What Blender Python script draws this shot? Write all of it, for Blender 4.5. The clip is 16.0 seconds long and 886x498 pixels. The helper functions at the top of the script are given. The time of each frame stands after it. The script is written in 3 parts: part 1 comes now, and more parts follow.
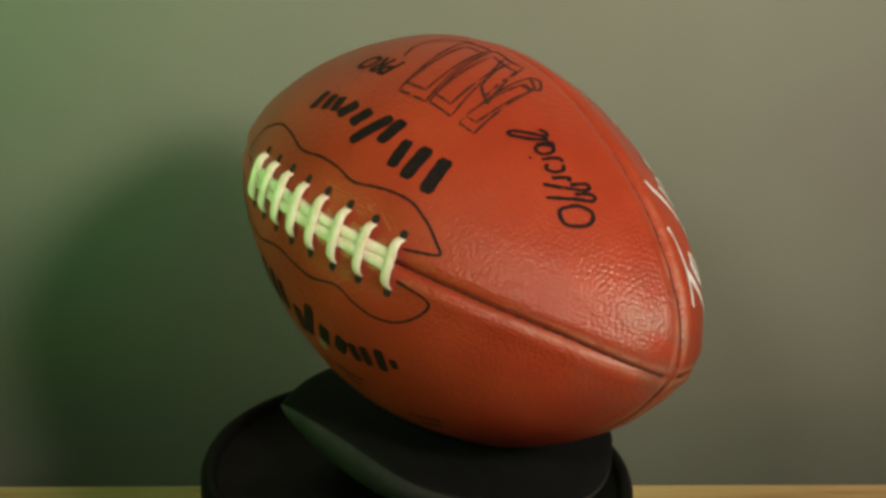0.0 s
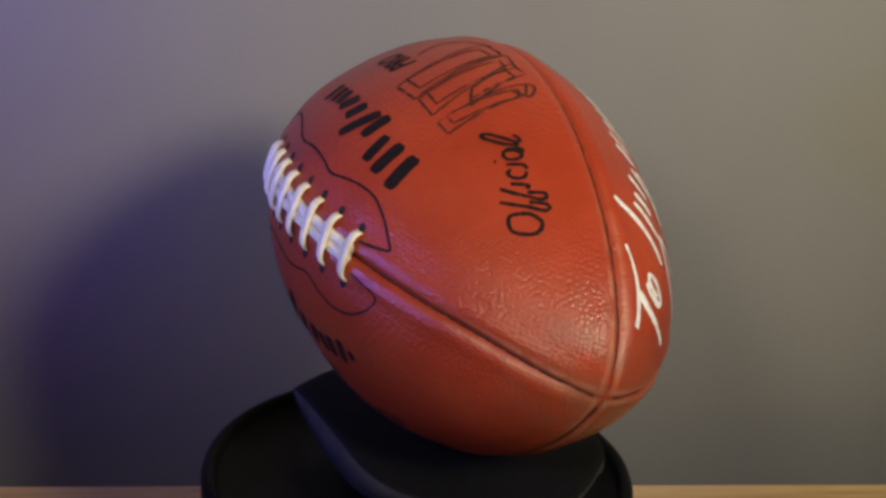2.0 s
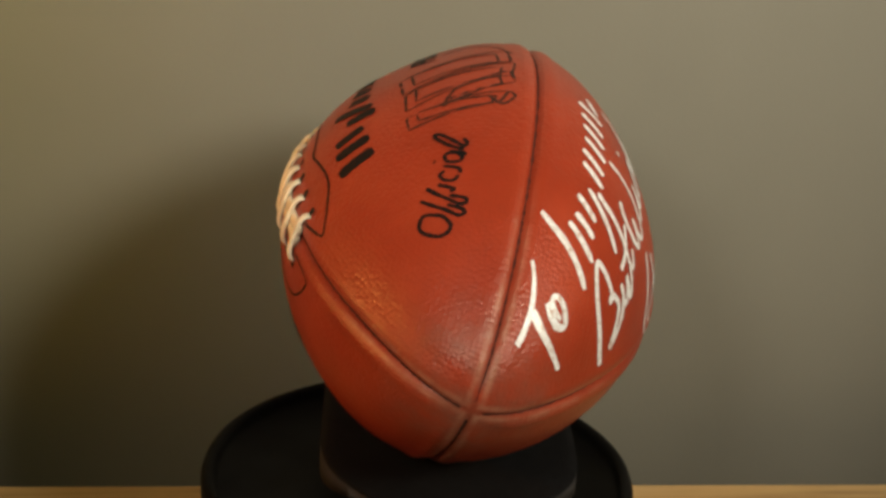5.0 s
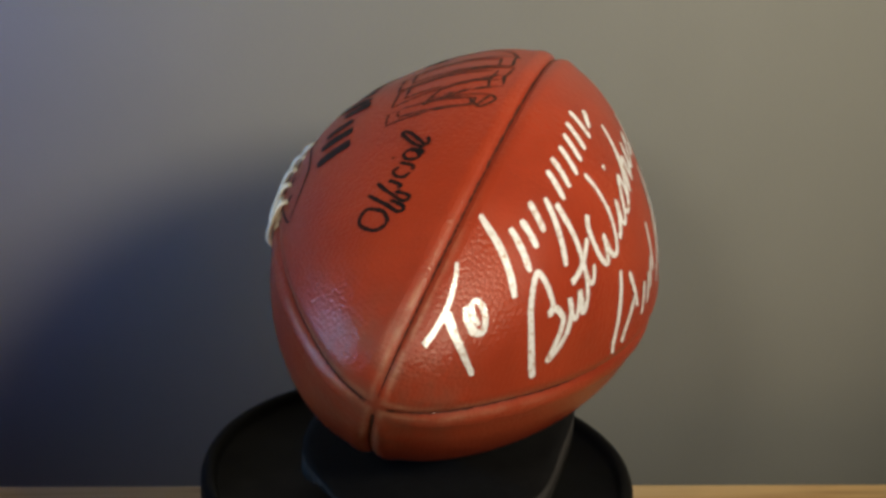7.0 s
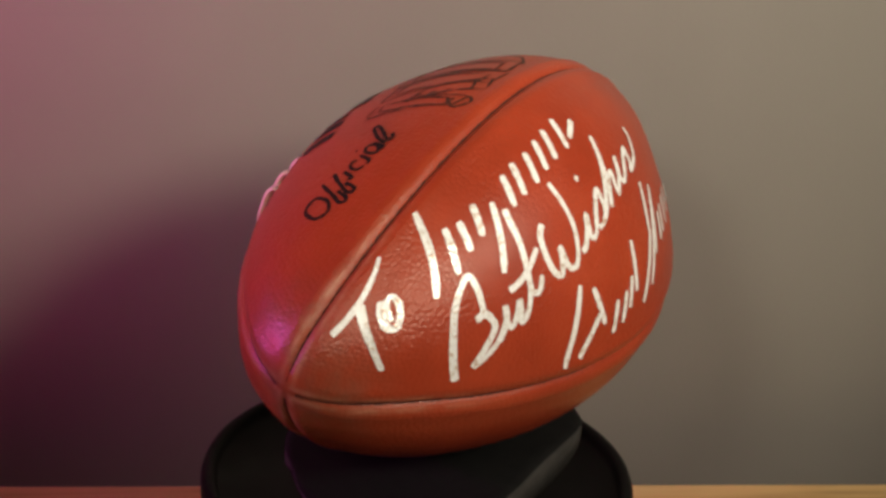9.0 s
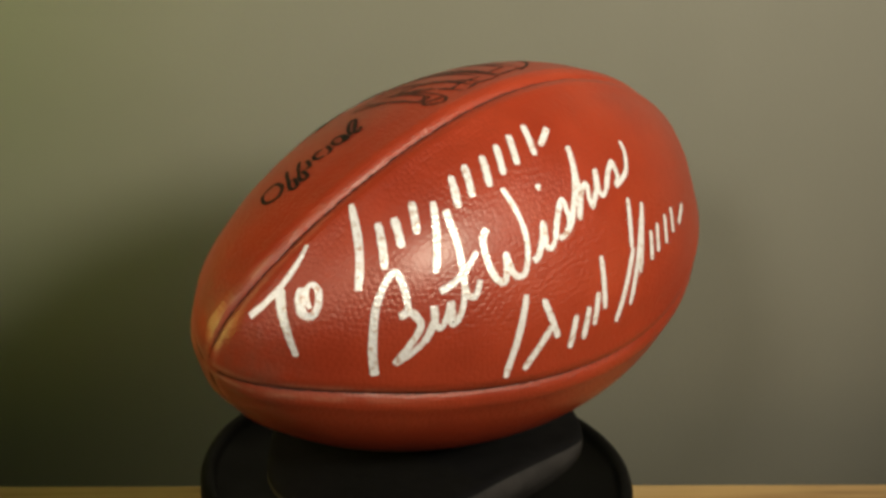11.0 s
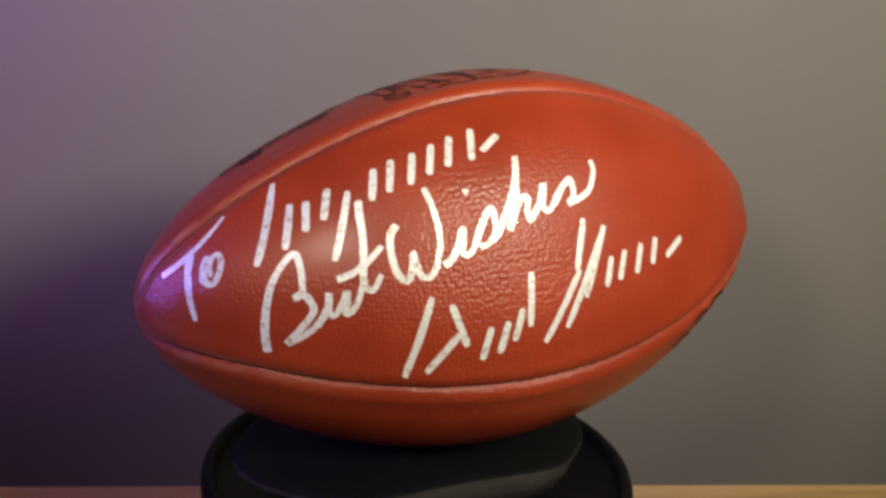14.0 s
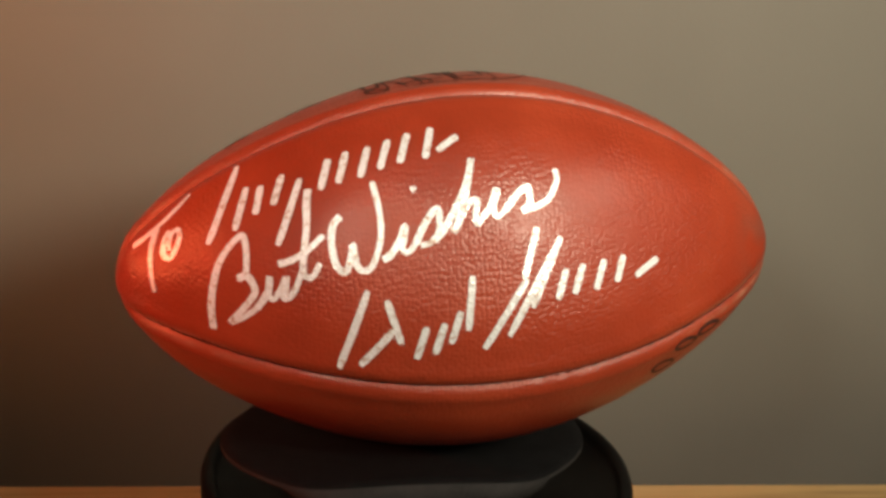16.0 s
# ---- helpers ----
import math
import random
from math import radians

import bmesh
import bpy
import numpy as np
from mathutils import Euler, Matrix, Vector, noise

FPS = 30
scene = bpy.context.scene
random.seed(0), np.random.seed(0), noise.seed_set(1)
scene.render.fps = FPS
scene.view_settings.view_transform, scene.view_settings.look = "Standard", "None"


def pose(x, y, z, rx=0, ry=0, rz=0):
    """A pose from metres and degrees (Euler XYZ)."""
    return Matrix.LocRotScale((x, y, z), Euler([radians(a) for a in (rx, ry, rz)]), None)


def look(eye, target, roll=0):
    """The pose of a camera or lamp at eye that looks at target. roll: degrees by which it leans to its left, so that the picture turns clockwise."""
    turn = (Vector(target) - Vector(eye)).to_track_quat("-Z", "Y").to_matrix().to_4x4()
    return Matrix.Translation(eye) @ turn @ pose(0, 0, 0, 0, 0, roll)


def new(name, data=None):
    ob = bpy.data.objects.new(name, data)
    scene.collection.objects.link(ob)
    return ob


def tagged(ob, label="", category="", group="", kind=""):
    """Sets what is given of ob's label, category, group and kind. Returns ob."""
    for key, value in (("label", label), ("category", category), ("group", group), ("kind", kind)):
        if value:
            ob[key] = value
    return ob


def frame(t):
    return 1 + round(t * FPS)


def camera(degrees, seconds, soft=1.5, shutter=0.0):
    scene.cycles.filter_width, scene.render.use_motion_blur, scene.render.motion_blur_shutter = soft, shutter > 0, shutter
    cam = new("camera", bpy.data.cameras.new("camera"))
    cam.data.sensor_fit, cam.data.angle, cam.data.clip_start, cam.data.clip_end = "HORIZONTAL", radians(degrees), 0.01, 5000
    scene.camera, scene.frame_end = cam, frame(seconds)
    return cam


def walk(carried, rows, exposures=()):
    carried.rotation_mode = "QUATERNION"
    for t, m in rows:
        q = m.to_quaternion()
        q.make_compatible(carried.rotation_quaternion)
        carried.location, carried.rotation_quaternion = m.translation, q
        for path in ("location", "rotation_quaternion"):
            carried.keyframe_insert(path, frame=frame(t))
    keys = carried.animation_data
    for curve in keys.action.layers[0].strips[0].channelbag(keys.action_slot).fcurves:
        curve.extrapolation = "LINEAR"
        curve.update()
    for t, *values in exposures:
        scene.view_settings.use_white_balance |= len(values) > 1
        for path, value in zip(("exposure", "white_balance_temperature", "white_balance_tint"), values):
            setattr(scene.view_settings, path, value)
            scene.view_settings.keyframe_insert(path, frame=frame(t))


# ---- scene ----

# One still camera before a football that turns on a turntable.
SECONDS = 16.0
SPIN = -7.456            # degrees a second, seen from above anticlockwise
HUE_PERIOD = 5.72
HUES = [(0.0, 118), (0.5, 152), (1.0, 198), (1.5, 223), (2.0, 239), (2.5, 258), (3.0, 290), (3.5, 331), (4.0, 369), (4.6, 390), (5.2, 428), (5.72, 478)]
Z0 = 0.975               # height of the turntable frame's origin
TABLE = 0.75
YAW = 6.84               # the table and the wall stand slightly turned to the lens

cam = camera(29.67, SECONDS, soft=3.3)
EYE = Vector((0.0049, -0.6753, Z0 + 0.2635))
GAZE = Vector((0.0, 0.93175, -0.36309))
walk(cam, [(0.0, look(EYE, EYE + GAZE, 3.25)), (SECONDS, look(EYE, EYE + GAZE, 3.25))])

# ---- light ----
world = bpy.data.worlds.new("world")
world.use_nodes = True
world.node_tree.nodes["Background"].inputs[0].default_value = (0.02, 0.02, 0.02, 1)
scene.world = world
scene.view_settings.exposure = 0.0


def area_lamp(name, eye, target, size, watts, colour, shape="DISK"):
    data = bpy.data.lights.new(name, "AREA")
    data.shape, data.size, data.energy, data.color = shape, size, watts, colour
    ob = new(name, data)
    ob.matrix_world = look(eye, target)
    return ob


BALL = (0.008, 0.014, Z0)
KEY_AT, KEY_AIM = Vector((0.66, -0.92, 1.67)), Vector((0.12, 0.15, 1.165))
key = new("key_light", bpy.data.lights.new("key_light", "SPOT"))
key.data.energy, key.data.color, key.data.shadow_soft_size = 96.0, (1.0, 0.87, 0.65), 0.135
key.data.spot_size, key.data.spot_blend = radians(41), 1.0
key.matrix_world = look(KEY_AT, KEY_AIM)
second = new("second_light", bpy.data.lights.new("second_light", "SPOT"))
second.data.energy, second.data.color, second.data.shadow_soft_size = 28.0, (1.0, 0.88, 0.68), 0.09
second.data.spot_size, second.data.spot_blend = radians(42), 1.0
second.matrix_world = look((-0.28, -1.00, 1.60), (0.20, 0.1, 1.12))
area_lamp("side_light", (0.98, -0.42, 1.60), BALL, 0.40, 2.6, (1.0, 0.88, 0.68))
# unseen lamp added overhead as ambient fill, with no known source
FILL_AT = Vector((0.0, -0.95, 2.44))
panel_light = area_lamp("fill_panel_lamp", FILL_AT, FILL_AT - Vector((0, 0, 1)), 1.1, 1.9, (1.0, 0.92, 0.78), "RECTANGLE")
panel_light.data.size_y = 0.5
# unseen LED lamp at the left; an added filter wheel changes its hue
WHEEL_AT = Vector((-0.46, -0.10, 0.965))
WHEEL_AIM = Vector((-0.06, 0.18, 1.09))
wheel_pose = look(WHEEL_AT, WHEEL_AIM)
GLOW = (0.0, 0.075, 0.03)     # the lamp's seat behind the wheel
glow_pose = wheel_pose @ pose(*GLOW)
glow = area_lamp("colour_light", (0, 0, 0), (0, 0, -1), 0.05, 4.7, (1, 1, 1))
glow.matrix_world = glow_pose


# ---- the ball's size and shape ----
HALF, STOUT, POINT, SQUARE = 0.13844, 0.58561, 0.59863, 0.02533
SAG = 0.0050
TIP = Vector((math.cos(radians(-99)), math.sin(radians(-99))))    # the way one end droops


# ---- materials ----
def material(name, colour=(0.5, 0.5, 0.5), rough=0.5, metal=0.0, spec=0.5):
    m = bpy.data.materials.new(name)
    m.use_nodes = True
    b = m.node_tree.nodes["Principled BSDF"]
    b.inputs["Base Color"].default_value = (*colour, 1)
    b.inputs["Roughness"].default_value = rough
    b.inputs["Metallic"].default_value = metal
    b.inputs["Specular IOR Level"].default_value = spec
    return m, m.node_tree, b


def add(tree, kind, **inputs):
    n = tree.nodes.new(kind)
    for key, value in inputs.items():
        n.inputs[key.replace("_", " ")].default_value = value
    return n


def coords(tree, scale=(1, 1, 1)):
    c = tree.nodes.new("ShaderNodeTexCoord")
    m = tree.nodes.new("ShaderNodeMapping")
    m.inputs["Scale"].default_value = scale
    tree.links.new(c.outputs["Object"], m.inputs["Vector"])
    return m.outputs["Vector"]


def noise_tex(tree, vec, scale, detail=3.0, rough=0.55):
    n = add(tree, "ShaderNodeTexNoise", Scale=scale, Detail=detail, Roughness=rough)
    tree.links.new(vec, n.inputs["Vector"])
    return n.outputs["Fac"]


def ramp(tree, fac, stops):
    r = tree.nodes.new("ShaderNodeValToRGB")
    e = r.color_ramp.elements
    while len(e) < len(stops):
        e.new(0.5)
    for k, (at, col) in zip(e, stops):
        k.position, k.color = at, (*col, 1)
    tree.links.new(fac, r.inputs["Fac"])
    return r.outputs["Color"]


def mix(tree, fac, a, b, blend="MIX"):
    m = tree.nodes.new("ShaderNodeMix")
    m.data_type, m.blend_type = "RGBA", blend
    for socket, value in ((m.inputs[0], fac), (m.inputs[6], a), (m.inputs[7], b)):
        if isinstance(value, (int, float)):
            socket.default_value = value
        elif isinstance(value, tuple):
            socket.default_value = (*value, 1)
        else:
            tree.links.new(value, socket)
    return m.outputs[2]


def maths(tree, op, a, b=0.0):
    m = tree.nodes.new("ShaderNodeMath")
    m.operation = op
    for socket, value in zip(m.inputs, (a, b)):
        if isinstance(value, (int, float)):
            socket.default_value = value
        else:
            tree.links.new(value, socket)
    return m.outputs[0]


def bump(tree, bsdf, height, strength, distance):
    b = add(tree, "ShaderNodeBump", Strength=strength, Distance=distance)
    tree.links.new(height, b.inputs["Height"])
    tree.links.new(b.outputs["Normal"], bsdf.inputs["Normal"])


def leather():
    m, t, b = material("leather", rough=0.42)
    v = coords(t)
    patches = noise_tex(t, v, 22.0, 4)
    grain = noise_tex(t, v, 160.0, 3)
    col = ramp(t, patches, [(0.25, (0.26, 0.028, 0.0105)), (0.5, (0.335, 0.039, 0.014)), (0.78, (0.40, 0.055, 0.019))])
    col = mix(t, maths(t, "MULTIPLY", grain, 0.35), col, (0.16, 0.028, 0.01))
    # rubbed, darkened leather towards the two ends
    sep = t.nodes.new("ShaderNodeSeparateXYZ")
    t.links.new(v, sep.inputs[0])
    ends = maths(t, "MULTIPLY", maths(t, "SUBTRACT", maths(t, "ABSOLUTE", sep.outputs[0]), 0.114), 40.0)
    ends = maths(t, "MINIMUM", maths(t, "MAXIMUM", ends, 0.0), 1.0)
    scuff = ramp(t, noise_tex(t, v, 75.0, 5, 0.6), [(0.36, (0, 0, 0)), (0.7, (1, 1, 1))])
    col = mix(t, maths(t, "MULTIPLY", maths(t, "MULTIPLY", ends, scuff), 0.75), col, (0.15, 0.085, 0.06))
    # the lips of the seams are rubbed pale towards the ends
    droop = maths(t, "MAXIMUM", maths(t, "MULTIPLY", maths(t, "SUBTRACT", maths(t, "DIVIDE", sep.outputs[0], HALF), 0.70), 1 / 0.30), 0.0)
    droop = maths(t, "MULTIPLY", maths(t, "MULTIPLY", droop, droop), SAG)
    y = maths(t, "SUBTRACT", sep.outputs[1], maths(t, "MULTIPLY", droop, TIP.x))
    z = maths(t, "SUBTRACT", sep.outputs[2], maths(t, "MULTIPLY", droop, TIP.y))
    near = maths(t, "MINIMUM", maths(t, "ABSOLUTE", y), maths(t, "ABSOLUTE", z))
    lip = maths(t, "SUBTRACT", 1.0, maths(t, "MULTIPLY", maths(t, "ABSOLUTE", maths(t, "SUBTRACT", near, 0.0026)), 520.0))
    outer = maths(t, "MULTIPLY", maths(t, "SUBTRACT", maths(t, "ABSOLUTE", sep.outputs[0]), 0.072), 22.0)
    lip = maths(t, "MULTIPLY", maths(t, "MAXIMUM", lip, 0.0), maths(t, "MINIMUM", maths(t, "MAXIMUM", outer, 0.06), 1.0))
    rubbed = ramp(t, noise_tex(t, v, 120.0, 4, 0.6), [(0.35, (0.15,) * 3), (0.65, (1, 1, 1))])
    col = mix(t, maths(t, "MULTIPLY", maths(t, "MULTIPLY", lip, rubbed), 0.6), col, (0.46, 0.24, 0.16))
    t.links.new(col, b.inputs["Base Color"])
    t.links.new(ramp(t, patches, [(0.3, (0.30,) * 3), (0.7, (0.40,) * 3)]), b.inputs["Roughness"])
    cells = add(t, "ShaderNodeTexVoronoi", Scale=570.0, Randomness=0.62)
    t.links.new(v, cells.inputs["Vector"])
    dome = maths(t, "SUBTRACT", 1.0, maths(t, "POWER", maths(t, "MULTIPLY", cells.outputs["Distance"], 1.25), 1.6))
    worn = ramp(t, noise_tex(t, v, 17.0, 2), [(0.30, (0.20,) * 3), (0.52, (1, 1, 1))])
    pebble = maths(t, "MULTIPLY", dome, worn)
    crease = maths(t, "MULTIPLY", noise_tex(t, v, 55.0, 2), 0.05)
    bump(t, b, maths(t, "ADD", pebble, crease), 0.42, 0.0006)
    return m


def ink():
    m, t, b = material("black_ink", rough=0.55, spec=0.22)
    v = coords(t)
    t.links.new(ramp(t, noise_tex(t, v, 420.0, 3), [(0.5, (0.006, 0.0055, 0.006)), (0.8, (0.030, 0.012, 0.009))]), b.inputs["Base Color"])
    return m


def thin_ink():
    m, t, b = material("worn_ink", rough=0.55, spec=0.25)
    v = coords(t)
    t.links.new(ramp(t, noise_tex(t, v, 500.0, 3), [(0.42, (0.02, 0.014, 0.013)), (0.7, (0.10, 0.026, 0.013))]), b.inputs["Base Color"])
    return m


def silver_paint():
    m, t, b = material("silver_paint", rough=0.3, metal=0.2)
    v = coords(t)
    cells = add(t, "ShaderNodeTexVoronoi", Scale=620.0)
    t.links.new(v, cells.inputs["Vector"])
    wear = maths(t, "ADD", maths(t, "MULTIPLY", cells.outputs["Distance"], 0.6), maths(t, "MULTIPLY", noise_tex(t, v, 300.0, 3), 0.7))
    t.links.new(ramp(t, wear, [(0.60, (0.88, 0.90, 0.94)), (0.80, (0.76, 0.76, 0.77)), (0.95, (0.52, 0.35, 0.28))]), b.inputs["Base Color"])
    bump(t, b, cells.outputs["Distance"], 0.4, 0.0006)
    return m


def lace_cord():
    m, t, b = material("lace_cord", rough=0.55)
    v = coords(t)
    t.links.new(ramp(t, noise_tex(t, v, 190.0, 4), [(0.3, (0.62, 0.55, 0.40)), (0.65, (0.78, 0.73, 0.60))]), b.inputs["Base Color"])
    bump(t, b, noise_tex(t, v, 900.0, 2), 0.35, 0.0006)
    return m


def wall_paint():
    m, t, b = material("wall_paint", rough=0.6)
    v = coords(t)
    col = ramp(t, noise_tex(t, v, 5.0, 5), [(0.3, (0.145, 0.148, 0.130)), (0.7, (0.165, 0.168, 0.149))])
    col = mix(t, maths(t, "MULTIPLY", noise_tex(t, coords(t, (30.0, 30.0, 2.5)), 1.0, 4, 0.6), 0.16), col, (0.11, 0.113, 0.101))
    t.links.new(col, b.inputs["Base Color"])
    bump(t, b, noise_tex(t, v, 260.0, 3), 0.15, 0.0008)
    return m


def pale_paint():
    m, t, b = material("pale_paint", rough=0.7)
    v = coords(t)
    t.links.new(ramp(t, noise_tex(t, v, 3.0, 4), [(0.3, (0.20, 0.19, 0.175)), (0.7, (0.24, 0.23, 0.21))]), b.inputs["Base Color"])
    return m


def oak():
    m, t, b = material("oak", rough=0.42)
    v = coords(t, (2.0, 26.0, 26.0))
    fig = noise_tex(t, v, 3.0, 6, 0.62)
    fine = noise_tex(t, coords(t, (10.0, 420.0, 420.0)), 2.0, 3)
    col = ramp(t, fig, [(0.28, (0.38, 0.22, 0.085)), (0.5, (0.64, 0.43, 0.19)), (0.75, (0.76, 0.56, 0.29))])
    col = mix(t, maths(t, "MULTIPLY", fine, 0.3), col, (0.34, 0.19, 0.07))
    t.links.new(col, b.inputs["Base Color"])
    bump(t, b, fine, 0.2, 0.0006)
    return m


def black_plastic():
    m, t, b = material("black_plastic", (0.0022, 0.0022, 0.0025), 0.5, spec=0.09)
    v = coords(t)
    t.links.new(ramp(t, noise_tex(t, v, 30.0, 5), [(0.3, (0.42,) * 3), (0.75, (0.6,) * 3)]), b.inputs["Roughness"])
    return m


def black_foam():
    m, t, b = material("black_foam", (0.02, 0.02, 0.022), 0.9, spec=0.12)
    v = coords(t)
    t.links.new(ramp(t, noise_tex(t, v, 130.0, 5, 0.7), [(0.3, (0.004, 0.004, 0.0047)), (0.75, (0.0085, 0.0085, 0.0095))]), b.inputs["Base Color"])
    bump(t, b, noise_tex(t, v, 900.0, 3), 0.5, 0.0008)
    return m


def cut_foam():
    m, t, b = material("cut_foam", rough=0.9, spec=0.25)
    v = coords(t)
    t.links.new(ramp(t, noise_tex(t, v, 70.0, 5, 0.7), [(0.3, (0.022, 0.0215, 0.022)), (0.75, (0.046, 0.044, 0.045))]), b.inputs["Base Color"])
    bump(t, b, noise_tex(t, v, 700.0, 3), 0.5, 0.001)
    return m


def filter_glass():
    """Clear film whose hue runs once round the wheel."""
    m = bpy.data.materials.new("filter_film")
    m.use_nodes = True
    t = m.node_tree
    t.nodes.remove(t.nodes["Principled BSDF"])
    sep = t.nodes.new("ShaderNodeSeparateXYZ")
    t.links.new(coords(t), sep.inputs[0])
    turn = maths(t, "ARCTAN2", sep.outputs[1], sep.outputs[0])
    hue = maths(t, "FRACT", maths(t, "ADD", maths(t, "DIVIDE", turn, 2 * math.pi), 1.0))
    tint = ramp(t, hue, [(0.0, (1.0, 0.04, 0.04)), (0.167, (0.40, 0.27, 0.05)), (0.333, (0.075, 0.42, 0.08)), (0.5, (0.085, 0.35, 0.30)), (0.667, (0.12, 0.11, 0.79)), (0.833, (0.58, 0.07, 0.43)), (1.0, (1.0, 0.04, 0.04))])
    film = t.nodes.new("ShaderNodeBsdfTransparent")
    t.links.new(tint, film.inputs["Color"])
    t.links.new(film.outputs[0], t.nodes["Material Output"].inputs["Surface"])
    return m


LEATHER, INK, THIN_INK, SILVER, CORD = leather(), ink(), thin_ink(), silver_paint(), lace_cord()
WALL, PALE, OAK, PLASTIC, FOAM, CUT = wall_paint(), pale_paint(), oak(), black_plastic(), black_foam(), cut_foam()
FILM = filter_glass()
SEAM = material("seam_dark", (0.045, 0.011, 0.007), 0.85)[0]
HOLE_SHADE = material("hole_shade", (0.008, 0.006, 0.006), 0.9)[0]


# ---- building helpers ----
def mesh_of(name, bm, mat, smooth=True, mats=()):
    me = bpy.data.meshes.new(name)
    bmesh.ops.recalc_face_normals(bm, faces=bm.faces)
    bm.to_mesh(me)
    bm.free()
    for extra in (mat, *mats):
        me.materials.append(extra)
    for f in me.polygons:
        f.use_smooth = smooth
    return me


def part(name, bm, mat, parent, label="", smooth=True, mats=()):
    ob = new(name, mesh_of(name, bm, mat, smooth, mats))
    ob.parent = parent
    return tagged(ob, label)


def box_bm(x0, y0, z0, x1, y1, z1, bevel=0.0, segments=2):
    bm = bmesh.new()
    bmesh.ops.create_cube(bm, size=1, matrix=Matrix.LocRotScale(((x0 + x1) / 2, (y0 + y1) / 2, (z0 + z1) / 2), None, (x1 - x0, y1 - y0, z1 - z0)))
    if bevel:
        bmesh.ops.bevel(bm, geom=bm.edges[:], offset=bevel, segments=segments, affect="EDGES", profile=0.5)
    return bm


def lathe_bm(profile, steps=96):
    """A solid of revolution about z from (radius, height) pairs."""
    bm = bmesh.new()
    rings = []
    for r, z in profile:
        if r < 1e-6:
            rings.append([bm.verts.new((0, 0, z))])
        else:
            rings.append([bm.verts.new((r * math.cos(2 * math.pi * k / steps), r * math.sin(2 * math.pi * k / steps), z)) for k in range(steps)])
    for a, b in zip(rings, rings[1:]):
        for k in range(steps):
            n = (k + 1) % steps
            if len(a) == 1 and len(b) > 1:
                bm.faces.new((a[0], b[k], b[n]))
            elif len(b) == 1 and len(a) > 1:
                bm.faces.new((a[k], a[n], b[0]))
            elif len(a) > 1:
                bm.faces.new((a[k], a[n], b[n], b[k]))
    return bm


# ---- the room ----
ROOM = pose(0.02, 0.196, 0, 0, 0, YAW)      # x along the table's back edge, y to the wall


def setting(name, bm, mat, label, m=ROOM, smooth=False):
    ob = new(name, mesh_of(name, bm, mat, smooth))
    ob.matrix_world = m
    return tagged(ob, label, kind="structure")


GAP = 0.07
setting("wall_north", box_bm(-1.9, GAP, 0, 1.9, GAP + 0.12, 2.5), WALL, "plain grey painted wall behind the table", smooth=False)
setting("wall_south", box_bm(-1.9, -2.92, 0, 1.9, -2.8, 2.5), PALE, "plain painted wall closing the room")
setting("wall_west", box_bm(-2.02, -2.92, 0, -1.9, GAP + 0.12, 2.5), PALE, "plain painted wall closing the room")
setting("wall_east", box_bm(1.9, -2.92, 0, 2.02, GAP + 0.12, 2.5), PALE, "plain painted wall closing the room")
setting("ceiling", box_bm(-2.02, -2.92, 2.5, 2.02, GAP + 0.12, 2.6), PALE, "plain pale ceiling")
setting("floor", box_bm(-2.02, -2.92, -0.1, 2.02, GAP + 0.12, 0), OAK, "plain wooden floor")


def build_fill_panel():
    # made-up fixture round the added fill lamp, out of view
    light = tagged(new("fill_panel"), "added unseen fill panel under the ceiling, flat and white with a thin frame", "ceiling light")
    light.matrix_world = pose(FILL_AT.x, FILL_AT.y, 2.5)
    for x0, y0, x1, y1 in ((-0.6, -0.3, 0.6, -0.27), (-0.6, 0.27, 0.6, 0.3), (-0.6, -0.27, -0.57, 0.27), (0.57, -0.27, 0.6, 0.27)):
        part("frame", box_bm(x0, y0, -0.055, x1, y1, 0.0, 0.002), PALE, light, smooth=False)
    part("back_plate", box_bm(-0.57, -0.27, -0.012, 0.57, 0.27, 0.0), PALE, light, smooth=False)


build_fill_panel()


def build_table():
    table = tagged(new("table"), "light oak table with a clear finish against a grey wall", "table")
    table.matrix_world = ROOM
    part("tabletop", box_bm(-0.75, -0.72, TABLE - 0.03, 0.75, 0.0, TABLE, 0.0015), OAK, table, smooth=False)
    for x in (-0.70, 0.64):
        for y in (-0.68, -0.09):
            part("leg", box_bm(x, y, 0, x + 0.06, y + 0.06, TABLE - 0.03, 0.004), OAK, table, smooth=False)
    part("apron", box_bm(-0.64, -0.085, TABLE - 0.11, 0.64, -0.06, TABLE - 0.03), OAK, table, smooth=False)
    part("apron", box_bm(-0.64, -0.65, TABLE - 0.11, 0.64, -0.625, TABLE - 0.03), OAK, table, smooth=False)


build_table()


# ---- the turntable and its pad ----
RIM, RIM_TOP = 0.0983, Z0 - 0.1065 - TABLE


